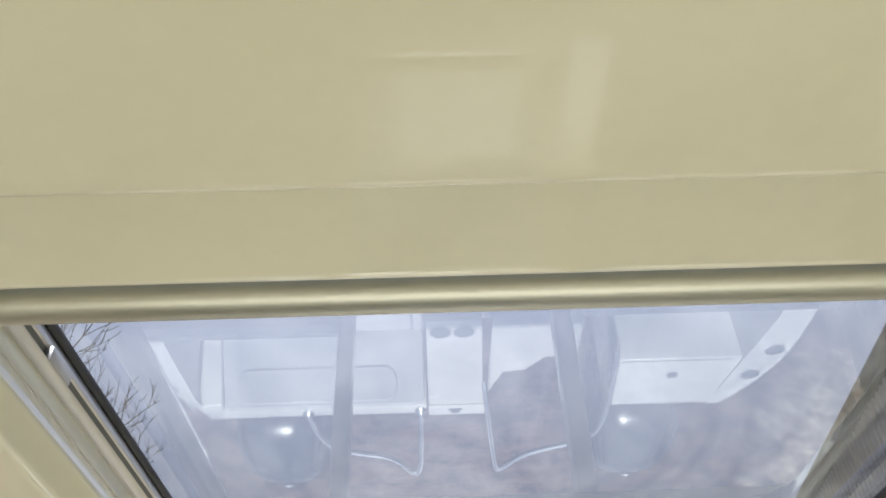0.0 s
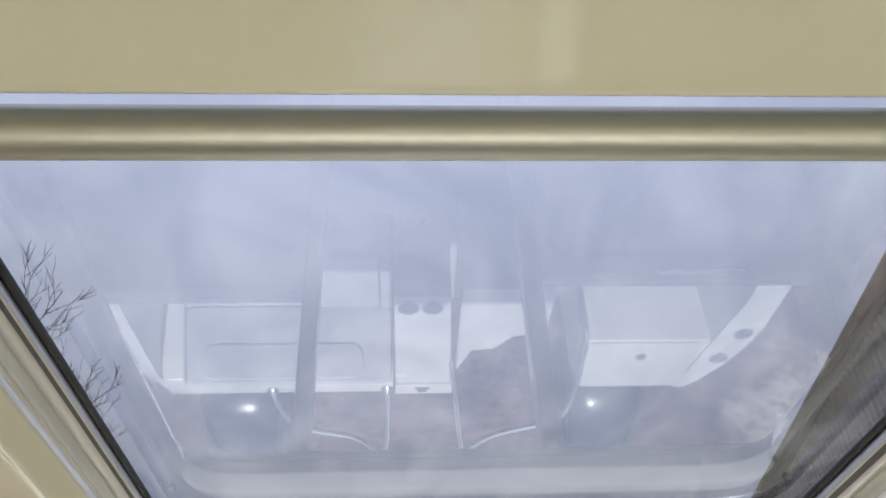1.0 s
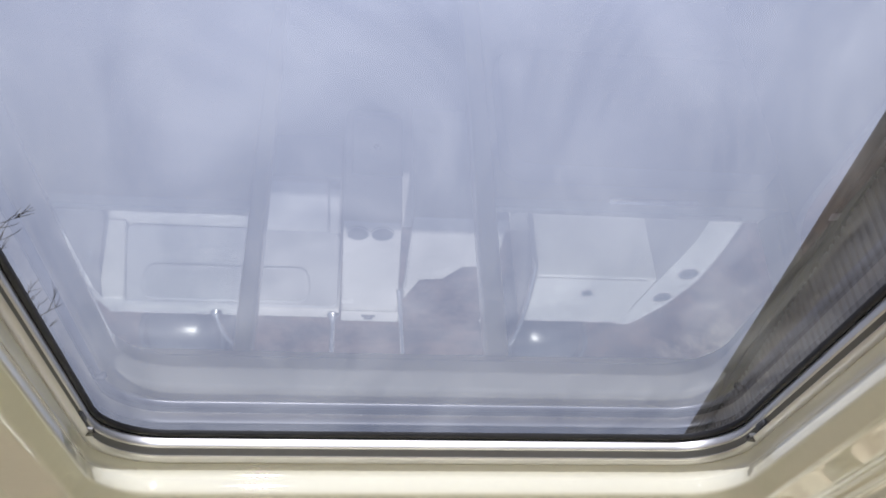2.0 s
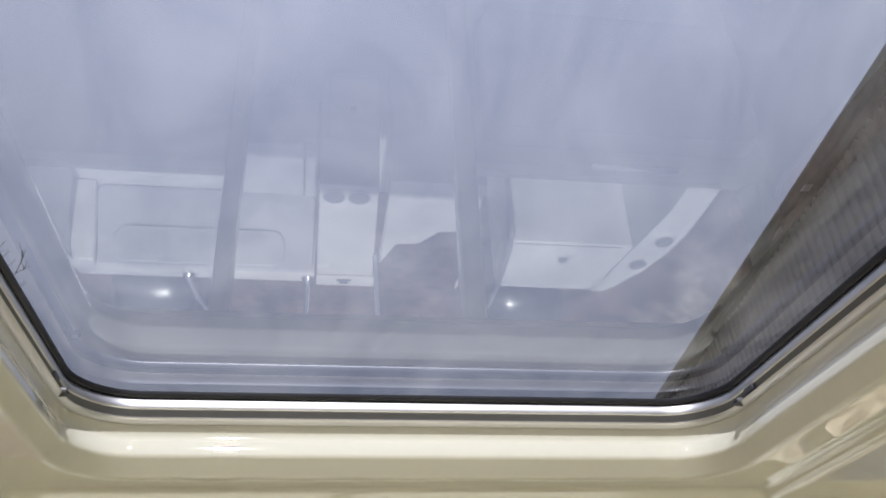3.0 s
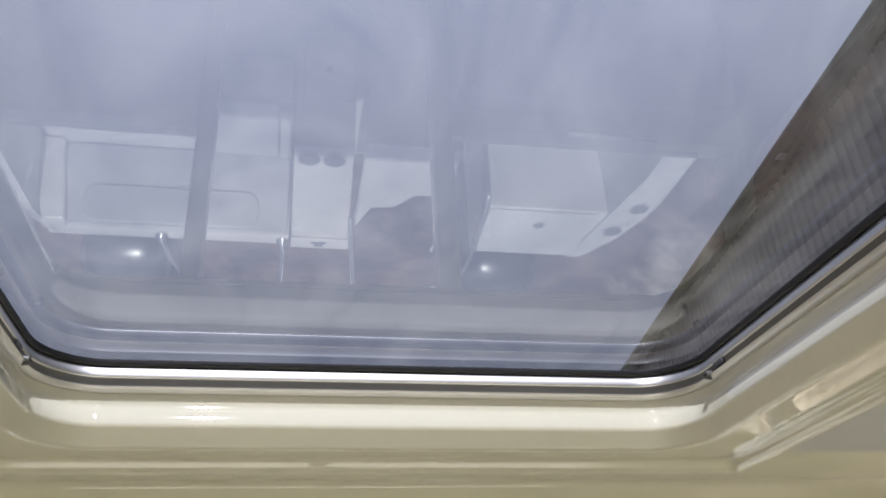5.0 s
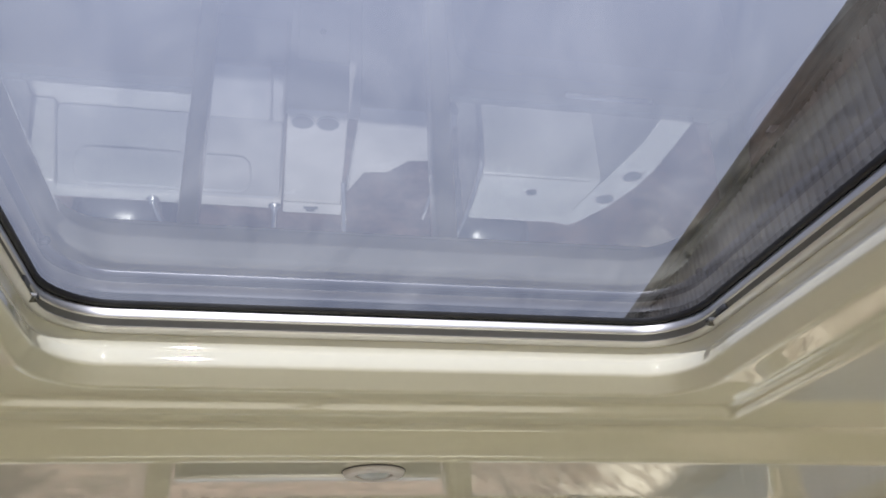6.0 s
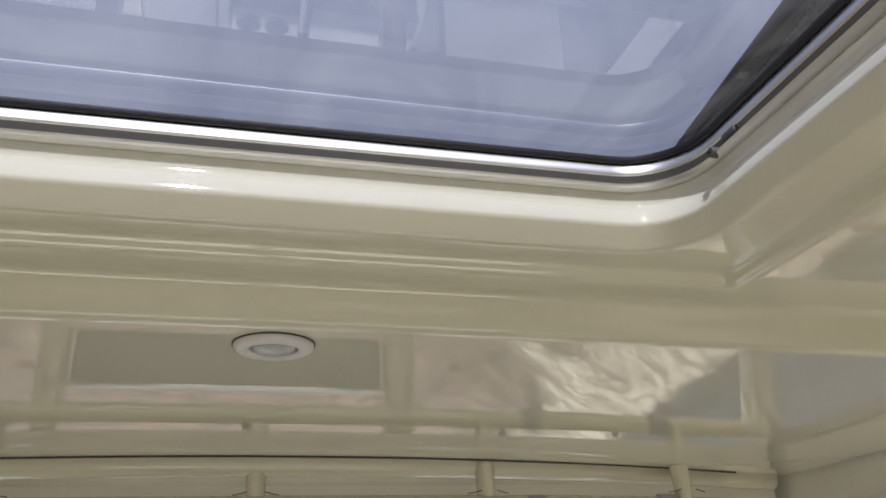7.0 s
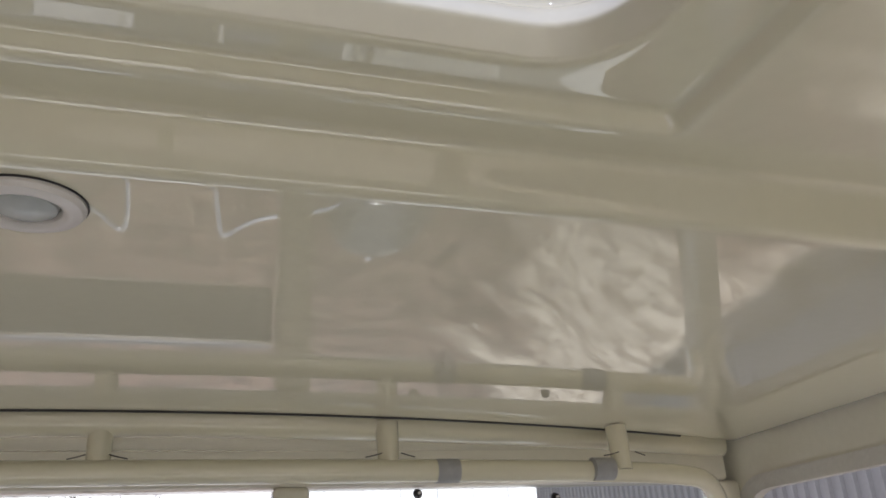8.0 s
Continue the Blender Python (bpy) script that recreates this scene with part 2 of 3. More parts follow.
def tube(bm, pts, r, seg=12, caps=True):
    """A round tube along points, with its corners as given."""
    pts = [Vector(p) for p in pts]
    rings, up = [], None
    for i, p in enumerate(pts):
        d = (pts[min(i + 1, len(pts) - 1)] - pts[max(i - 1, 0)]).normalized()
        if up is None:
            up = d.orthogonal().normalized()
        up = (up - d * up.dot(d)).normalized()
        side = d.cross(up)
        rings.append([p + r * (math.cos(2 * math.pi * k / seg) * up + math.sin(2 * math.pi * k / seg) * side) for k in range(seg)])
    made = loops(bm, rings)
    if caps:
        bm.faces.new(made[0])
        bm.faces.new(made[-1])
    return bm


def softened(pts, times=2):
    """Corner cutting of an open line."""
    pts = [Vector(p) for p in pts]
    for _ in range(times):
        out = [pts[0]]
        for a, b in zip(pts, pts[1:]):
            out += [a.lerp(b, 0.25), a.lerp(b, 0.75)]
        pts = out + [pts[-1]]
    return pts


def slab(pts, z0, z1, bevel=0.0):
    """A plate with the given outline between two heights."""
    bm = bmesh.new()
    low, high = [bm.verts.new((x, y, z0)) for x, y in pts], [bm.verts.new((x, y, z1)) for x, y in pts]
    bm.faces.new(low)
    top = bm.faces.new(high)
    for i in range(len(pts)):
        j = (i + 1) % len(pts)
        bm.faces.new((low[i], low[j], high[j], high[i]))
    if bevel:
        bmesh.ops.bevel(bm, geom=list(top.edges), offset=bevel, segments=3, affect="EDGES", profile=0.5)
    return bm


# ---- the cabin ----
DECK, GROUND = -0.25, -1.5
HX, HY0, HY1, HR = 0.33, 0.3665, 1.065, 0.055     # the hatch's opening
CEIL, CEIL_AFT, HALF = 1.926, 1.89, 1.0           # ceiling heights, half the cabin's width
GLASS = 2.03
FRONT = 0.294                                      # the fore edge of the recess round the hatch


def aft_height(x, y):
    """The aft ceiling's height: a slight fall aft and a camber to the sides."""
    return CEIL_AFT - 0.0085 * (y - 1.175) - 0.012 * x * x


def hatch_ring(d, z, r=None):
    return [(x, y, z) for x, y in rounded(-HX - d, HX + d, HY0 - d, HY1 + d, max(HR + d if r is None else r, 0.004))]


def build_ceiling():
    bm = bmesh.new()
    profile = [(0.0105, 1.999), (0.0085, 1.9955), (0.0078, 1.9930), (0.0088, 1.9880), (0.0086, 1.9835), (0.0074, 1.9805), (0.0056, 1.9785), (0.0042, 1.9765),
               (-0.0003, 1.9635), (-0.0006, 1.9618), (-0.0003, 1.9600), (0.0005, 1.9582), (0.0020, 1.9555), (0.0070, 1.9440), (0.0082, 1.9420), (0.0098, 1.9407), (0.0120, 1.9401), (0.0150, 1.940), (0.0240, 1.9399)]
    rings = [hatch_ring(d, z) for d, z in profile]
    # the shallow square recess round the hatch, with a step down at its edge
    for d, z, r in ((-0.006, 1.9397, 0.010), (-0.002, 1.9394, 0.010), (0.001, 1.9385, 0.010), (0.003, 1.9365, 0.010), (0.0055, 1.9320, 0.010),
                    (0.008, 1.9280, 0.010), (0.010, 1.9266, 0.010), (0.013, 1.926, 0.010), (0.020, 1.926, 0.010)):
        rings.append([(x, y, z) for x, y in rounded(-0.392 - d, 0.392 + d, FRONT - d, 1.100 + d, r)])
    far = [(x, y, CEIL) for x, y in rounded(-HALF, HALF, -1.5, 1.134, 0.004)]
    rings.append(far)
    loops(bm, rings)
    # the step down to the aft ceiling and the gentle curve to its seam
    section = [(1.134, 1.926), (1.139, 1.926), (1.1425, 1.9256), (1.146, 1.9238), (1.149, 1.919), (1.1535, 1.906), (1.158, 1.8945), (1.1605, 1.8915), (1.164, 1.8902), (1.169, 1.890), (1.175, 1.890)]
    xs = [-HALF + 2 * HALF * k / 24 for k in range(25)]
    rows = [[bm.verts.new((x, y, z - 0.012 * x * x * (CEIL - z) / (CEIL - CEIL_AFT))) for x in xs] for y, z in section]
    for k in range(1, 7):
        ys = [1.175 + (1.77 + 0.13 * x * x - 1.175) * k / 6 for x in xs]
        rows.append([bm.verts.new((x, y, aft_height(x, y))) for x, y in zip(xs, ys)])
    rows += [[bm.verts.new((x, 1.77 + 0.13 * x * x + 0.001, 1.915)) for x in xs]]
    for a, b in zip(rows, rows[1:]):
        for i in range(24):
            bm.faces.new((a[i], a[i + 1], b[i + 1], b[i]))
    return tagged(finish("ceiling", bm, M_CREAM, smooth=40), "glossy cream gelcoat cabin ceiling with a moulded hatch recess", "ceiling", kind="structure")


build_ceiling()
seam = tube(bmesh.new(), [(x, 1.7735 + 0.13 * x * x, aft_height(x, 1.7735 + 0.13 * x * x) + 0.0005) for x in [-0.88 + 1.76 * k / 24 for k in range(25)]], 0.0026, 6)
tagged(finish("ceiling_seam", seam, M_DARK), "thin black joint along the aft edge of the ceiling", "trim", kind="structure")

# the roof's outer skin, open over the hatch
bm = bmesh.new()
loops(bm, [hatch_ring(0.0115, 2.0285), hatch_ring(0.0115, 2.032), [(x, y, 2.0325) for x, y in rounded(-1.3, 1.3, -1.6, 2.02, 0.1)],
           [(x, y, 1.935) for x, y in rounded(-1.3, 1.3, -1.6, 2.02, 0.1)]])
tagged(finish("roof", bm, M_WHITE), "white moulded cabin roof with a raised hatch opening", "roof", kind="structure")


def build_hatch():
    hatch = tagged(empty("roof_hatch", (0, 0.7, 2.0)), "aluminium framed roof hatch with tinted glass and black seal", "roof hatch")

    def add(name, bm, mat, label=""):
        bmesh.ops.translate(bm, verts=bm.verts[:], vec=(0, -0.7, -2.0))
        return part(name, bm, mat, hatch, label, smooth=40)

    bm = bmesh.new()
    section = [(0.0125, 2.0228), (0.0085, 2.0228), (0.0078, 2.0222), (0.0044, 2.0120), (0.0046, 2.0113), (0.0056, 2.0104), (0.0096, 2.0042), (0.0094, 2.0034),
               (0.0080, 2.0028), (0.0022, 2.0011), (0.0014, 2.0002), (0.0018, 1.9990), (0.0066, 1.9950), (0.0110, 1.9950), (0.0125, 1.9960)]
    loops(bm, [hatch_ring(d, z) for d, z in section], close=True)
    add("frame", bm, M_ALU, "brushed aluminium frame with rounded corners")
    # gasket strip whose dark grey also stands for the shade in the groove
    bm = bmesh.new()
    section = [(0.0060, 2.0106), (0.0054, 2.0098), (0.0062, 2.0080), (0.0078, 2.0050), (0.0084, 2.0034), (0.0100, 2.0032), (0.0100, 2.0106)]
    loops(bm, [hatch_ring(d, z) for d, z in section], close=True)
    add("gasket", bm, M_SHADED_GROOVE, "grey gasket in the frame's groove, darkened for the groove's shade")
    bm = bmesh.new()
    section = [(0.0112, 2.0229), (0.0066, 2.0230), (0.0052, 2.0244), (0.0046, 2.0262), (0.0050, 2.0297), (0.0112, 2.0297)]
    loops(bm, [hatch_ring(d, z) for d, z in section], close=True)
    add("seal", bm, M_RUBBER, "black rubber seal")
    bm = bmesh.new()
    bm.faces.new([bm.verts.new((x, y, GLASS)) for x, y, _ in hatch_ring(0.0112, 0)])
    pane = add("pane", bm, M_PANE, "blue-grey tinted glass pane that mirrors the cockpit")
    for sx in (-1, 1):
        bm = bmesh.new()
        cone(bm, (sx * (HX - 0.0015), 1.003, 2.0012), (sx * (HX + 0.006), 1.003, 2.0012), 0.0042, 0.005, 16)
        screw = add("screw", bm, M_SHADED_GROOVE)
        bm = bmesh.new()
        box(bm, sx * (HX - 0.0022) - 0.0006, sx * (HX - 0.0022) + 0.0006, 1.0008, 1.0052, 2.0004, 2.0020)
        bmesh.ops.translate(bm, verts=bm.verts[:], vec=(0, -0.7, -2.0))
        part("slot", bm, M_DARK, screw)
        bm = bmesh.new()
        box(bm, sx * (HX + 0.0065) - 0.0035, sx * (HX + 0.0065) + 0.0035, 0.974, 0.992, 2.0040, 2.0105, 0.0015)
        add("stop", bm, M_SOCKET, "small grey stop in the frame's groove")
        bm = bmesh.new()
        box(bm, sx * (HX + 0.0045) - 0.005, sx * (HX + 0.0045) + 0.003, 0.512, 0.546, 2.001, 2.0125, 0.002)
        add("hinge_lug", bm, M_ALU)
    return hatch


build_hatch()

bar = tagged(empty("blind_bar", (0, 0.3995, 1.9650)), "champagne aluminium pull bar across the hatch opening", "blind bar")
bm = bmesh.new()
cone(bm, (-0.325, 0, 0), (0.325, 0, 0), 0.0116, 0.0116, 48)
part("rod", bm, M_BAR, bar)
for sx in (-1, 1):
    bm = bmesh.new()
    cone(bm, (sx * 0.32, 0, 0), (sx * 0.337, 0, 0), 0.0125, 0.0125, 24)
    part("end_cap", bm, M_ALU, bar)


def build_light():
    lamp = tagged(empty("ceiling_light", (0.0, 1.212, CEIL_AFT)), "round white recessed ceiling light with a frosted lens, off", "ceiling light")
    bm = bmesh.new()
    section = [(0.0352, 0.002), (0.0352, -0.003), (0.033, -0.006), (0.0275, -0.0075), (0.024, -0.007), (0.0215, -0.005), (0.0205, 0.0), (0.0205, 0.002)]
    loops(bm, [[(r * math.cos(2 * math.pi * k / 40), r * math.sin(2 * math.pi * k / 40), z) for k in range(40)] for r, z in section], close=True)
    part("trim_ring", bm, M_PLASTIC, lamp)
    bm = bmesh.new()
    section = [(0.020, -0.001), (0.0185, -0.0045), (0.013, -0.0075), (0.006, -0.009), (0.001, -0.0093)]
    made = loops(bm, [[(r * math.cos(2 * math.pi * k / 32), r * math.sin(2 * math.pi * k / 32), z) for k in range(32)] for r, z in section])
    bm.faces.new(made[-1])
    part("lens", bm, M_LENS, lamp, "pale frosted lens")
    bm = bmesh.new()
    ring = [(0.0355, 0.0), (0.0355, -0.0012), (0.0364, -0.0012), (0.0364, 0.0)]
    loops(bm, [[(r * math.cos(2 * math.pi * k / 40), r * math.sin(2 * math.pi * k / 40), z) for k in range(40)] for r, z in ring], close=True)
    part("gasket", bm, M_DARK, lamp)
    return lamp


build_light()

# aft bulkhead: sills, mullions, header moulding and corner posts
wall = tagged(empty("wall_aft", (0, 1.96, 0)), "cream moulded aft bulkhead with windows and a doorway", "wall", kind="structure")


def wall_piece(name, x0, x1, y0, y1, z0, z1, bevel=0.008, mat=None):
    bm = boxed(x0, x1, y0 - 1.96, y1 - 1.96, z0, z1, bevel, 3)
    return part(name, bm, mat or M_WALL, wall)


SILL_L, SILL_R, TOP = 1.085, 1.04, 1.812


def side_x(z):
    """Half the cabin's width inside at a height: the sides lean out downwards."""
    return 1.0 + 0.14 * (1.93 - z) if z > 1.0 else 1.13


wall_piece("sill_panel", -1.128, -0.345, 1.93, 2.0, DECK, SILL_L)
wall_piece("sill_panel", 0.29, 1.128, 1.93, 2.0, DECK, SILL_R)
wall_piece("mullion", -0.345, -0.302, 1.93, 2.0, DECK, TOP)
wall_piece("mullion", 0.238, 0.29, 1.93, 2.0, DECK, TOP)
wall_piece("header", -HALF, HALF, 1.93, 2.0, TOP, 1.93)
for s_ in (-1, 1):
    sill = SILL_R if s_ > 0 else SILL_L
    bm = boxed(-0.02, 0.02, 1.932 - 1.96, 2.002 - 1.96, sill, TOP, 0.01, 3)
    for v in bm.verts:
        v.co.x += s_ * (side_x(v.co.z) - 0.012)
    part("corner_post", bm, M_WALL, wall)
# the door's grey top rail between the mullions
part("door_rail", boxed(-0.296, 0.232, 0.0, 0.03, 1.642, 1.735, 0.006), M_VINYL, wall, "grey top rail of the cabin door")
part("rail_strip", boxed(-0.296, 0.232, -0.006, -0.001, 1.730, 1.7375, 0.002), M_STEEL, wall, "bright metal strip")
part("rail_strip", boxed(-0.296, 0.232, -0.006, -0.001, 1.640, 1.645, 0.002), M_STEEL, wall, "bright metal strip")
# the rounded moulding under the seam
bm = bmesh.new()
xs = [-HALF + 2 * HALF * k / 24 for k in range(25)]
rows = []
for k in range(9):
    a = radians(180 + 110 * k / 8)
    rows.append([bm.verts.new((x, 1.79 + 0.13 * x * x + 0.022 + 0.022 * math.cos(a) - 1.96, 1.878 - 0.010 * x * x + 0.018 * math.sin(a))) for x in xs])
rows.insert(0, [bm.verts.new((x, 1.79 + 0.13 * x * x - 1.96, 1.905)) for x in xs])
rows.append([bm.verts.new((x, 1.932 - 1.96, 1.862)) for x in xs])
for a, b in zip(rows, rows[1:]):
    for i in range(24):
        bm.faces.new((a[i], a[i + 1], b[i + 1], b[i]))
part("moulding", bm, M_CREAM, wall)
for name, x0, x1, z0, z1 in (("window_pane", -0.99, -0.345, SILL_L, TOP), ("window_pane", 0.29, 0.99, SILL_R, TOP)):
    bm = boxed(x0, x1, 1.966 - 1.96, 1.970 - 1.96, z0, z1)
    pane = part(name, bm, M_CLEAR, wall)
    pane.visible_shadow = False
part("sill_trim", boxed(0.60, 0.85, -0.045, -0.032, SILL_R - 0.006, SILL_R + 0.008, 0.003), M_STEEL, wall, "thin bright sill trim")

# side walls with long windows, front wall with windscreen, floor
for n, sd in (("wall_port", -1), ("wall_starboard", 1)):
    w = tagged(empty(n), "cream cabin side with long rounded windows", "wall", kind="structure")

    def side_frame(y0, y1, wy0, wy1, wz0, wz1):
        """A side panel with one rounded window opening through it."""
        outer = rounded(y0, y1, DECK, 1.935, 0.002)
        inner = rounded(wy0, wy1, wz0, wz1, 0.09)
        bm = bmesh.new()
        rings = [[(sd * (side_x(z) + d), y, z) for y, z in pts] for pts, d in ((outer, 0.0), (inner, 0.0), (inner, 0.012), (outer, 0.03))]
        loops(bm, rings, close=True)
        return bm

    part("side_panel", side_frame(0.60, 2.0, 0.72, 1.955, 1.06, 1.80), M_WALL, w)
    part("side_panel", side_frame(-1.5, 0.60, -1.25, 0.48, 1.06, 1.80), M_WALL, w)
    for wy0, wy1 in ((0.72, 1.955), (-1.25, 0.48)):
        bm = bmesh.new()
        seal = [(rounded(wy0 - 0.012, wy1 + 0.012, 1.048, 1.812, 0.1), -0.003), (rounded(wy0 + 0.012, wy1 - 0.012, 1.072, 1.788, 0.085), -0.004),
                (rounded(wy0 + 0.012, wy1 - 0.012, 1.072, 1.788, 0.085), 0.014), (rounded(wy0 - 0.001, wy1 + 0.001, 1.059, 1.801, 0.09), 0.014)]
        loops(bm, [[(sd * (side_x(z) + d), y, z) for y, z in pts] for pts, d in seal])
        part("window_seal", bm, M_PAD, w, "pale cream window seal")
    part("cove", tube(bmesh.new(), [(sd * 0.998, -1.5 + 3.43 * k / 8, 1.925) for k in range(9)], 0.02, 12), M_CREAM, w)
w = tagged(empty("wall_fore", (0, -1.525, 0)), "cream cabin front with a wide windscreen", "wall", kind="structure")
for name, x0, x1, z0, z1 in (("lower_panel", -1.17, 1.17, DECK, 0.72), ("upper_panel", -1.17, 1.17, 1.84, 1.935), ("pillar", -1.17, -1.06, 0.72, 1.84),
                             ("pillar", -0.03, 0.03, 0.72, 1.84), ("pillar", 1.06, 1.17, 0.72, 1.84)):
    part(name, boxed(x0, x1, -0.025, 0.025, z0, z1, 0.006), M_WALL, w)
# unseen floor, kept pale so that it bounces light onto the fore ceiling
tagged(finish("floor", boxed(-1.13, 1.13, -1.5, 1.925, DECK - 0.04, DECK), M_SOLE), "pale non-skid cabin floor", "floor", kind="structure")
# added dark sheet, out of view, so the aft ceiling gets less bounce
tagged(finish("aft_bounce_cut", boxed(-0.9, 0.9, 0.75, 1.9, DECK + 0.001, DECK + 0.012, 0.004), M_BOUNCE_CUT), "unseen brown sheet on the aft cabin floor that cuts bounced light", "mat")

seat = tagged(empty("cabin_seat", (0.7, 1.8, DECK)), "pale cream padded cabin seat against the bulkhead", "seat")
bm = bmesh.new()
pts = rounded(-0.39, 0.39, 0.78, 1.235, 0.07, 6)
made = loops(bm, [[(x + (i if x < 0 else -i), y, z + (i if z < 1.0 else -i)) for x, z in pts] for i, y in ((0.0, 0.128), (0.0, 0.075), (0.008, 0.06), (0.03, 0.05), (0.06, 0.047))])
bm.faces.new(made[-1])
part("backrest", bm, M_PAD, seat, "pale cream padded backrest")
part("cushion", boxed(-0.39, 0.39, -0.42, 0.06, 0.45, 0.55, 0.03, 4), M_PAD, seat)
part("plinth", boxed(-0.39, 0.39, -0.36, 0.1, 0.0, 0.449, 0.01), M_WALL, seat)

# grab rail under the moulding
rail = tagged(empty("grab_rail", (0, 1.8, 1.841)), "cream padded grab rail on short posts under the ceiling", "grab rail")
line = [(-0.97, 0.13, -0.12), (-0.93, 0.06, -0.045), (-0.86, 0.02, -0.03), (-0.5, 0.0, -0.027), (0.0, 0.0, -0.025), (0.5, 0.0, -0.028), (0.84, 0.02, -0.032), (0.92, 0.06, -0.045), (0.97, 0.13, -0.12)]
part("rail_tube", tube(bmesh.new(), softened(line, 3), 0.0155, 16), M_CREAM, rail)
for x in (-0.72, -0.36, 0.012, 0.375, 0.728):
    bm = bmesh.new()
    cone(bm, (x, 0.005, -0.03), (x, 0.012, 0.040 - 0.010 * x * x), 0.014, 0.016, 16)
    post = part("post", bm, M_CREAM, rail)
    for s in (-1, 1):
        part("seam_line", tube(bmesh.new(), softened([(x + s * 0.013, -0.012, -0.006), (x + s * 0.024, -0.010, -0.009), (x + s * 0.034, -0.004, -0.010)], 1), 0.0008, 5), M_DARK, post)
for x in (0.455, 0.692):
    bm = bmesh.new()
    cone(bm, (x - 0.016, 0.002, -0.028), (x + 0.016, 0.002, -0.028), 0.0163, 0.0163, 20)
    part("sleeve", bm, M_VINYL, rail, "grey sleeve on the rail")

# suction hooks on the panes
def suction_hook(x, z):
    hook = tagged(empty("suction_hook", (x, 1.962, z)), "small black rubber suction hook on the window pane", "hook", "window hooks")
    bm = bmesh.new()
    cone(bm, (0, 0.003, 0), (0, -0.004, 0), 0.0075, 0.005, 20)
    part("cup", bm, M_RUBBER, hook)
    bm = bmesh.new()
    cone(bm, (0, -0.004, 0), (0, -0.009, 0), 0.002, 0.002, 10)
    part("stud", bm, M_PLASTIC, hook, "pale stud")


for x, z in ((-0.005, 1.8), (0.46, 1.803), (0.69, 1.793)):
    suction_hook(x, z)

# ---- the cockpit ----
AX = 0.085    # the hull's middle line
tagged(finish("cockpit_sole", slab([(-1.3, 2.005), (1.47, 2.005), (1.47, 3.2), (1.3, 3.9), (-1.13, 3.9), (-1.3, 3.2)], DECK - 0.05, DECK), M_DECK),
       "pale grey non-skid cockpit deck", "deck", kind="structure")


def coaming(s):
    c = tagged(empty("side_coaming", (AX, 3.0, 0)), "white moulded cockpit side with round rod holders", "coaming", "cockpit sides")
    inner = (1.20, 0.82), (1.285, 0.33), (1.335, 0.05), (1.345, -1.0)
    if s < 0:
        inner = (1.24, 0.82), (1.335, 0.62), (1.345, 0.05), (1.345, -1.0)
    outline = [(s * x, y) for x, y in ((1.485, -1.0), (1.483, 0.06), (1.478, 0.26), (1.452, 0.42), (1.40, 0.60), (1.31, 0.76), (1.26, 0.82)) + inner]
    if s < 0:
        outline.reverse()
    part("body", slab(outline, DECK - 0.9, 0.37, 0.012), M_WHITE, c)
    for x, y in ((1.395, 0.31), (1.342, 0.525)) if s > 0 else ((1.446, 0.31), (1.417, 0.50)):
        bm = bmesh.new()
        ring = [(0.043, 0.0), (0.043, 0.004), (0.036, 0.005), (0.034, 0.002), (0.034, -0.002)]
        loops(bm, [[(s * x + r * math.cos(2 * math.pi * k / 24), y + r * math.sin(2 * math.pi * k / 24), 0.372 + z) for k in range(24)] for r, z in ring])
        holder = part("rod_holder", bm, M_STEEL, c, "flush rod holder")
        bm = bmesh.new()
        cone(bm, (s * x, y, 0.3722), (s * x, y, 0.3742), 0.034, 0.034, 24)
        part("socket", bm, M_SOCKET, holder)
    return c


coaming(-1)
coaming(1)


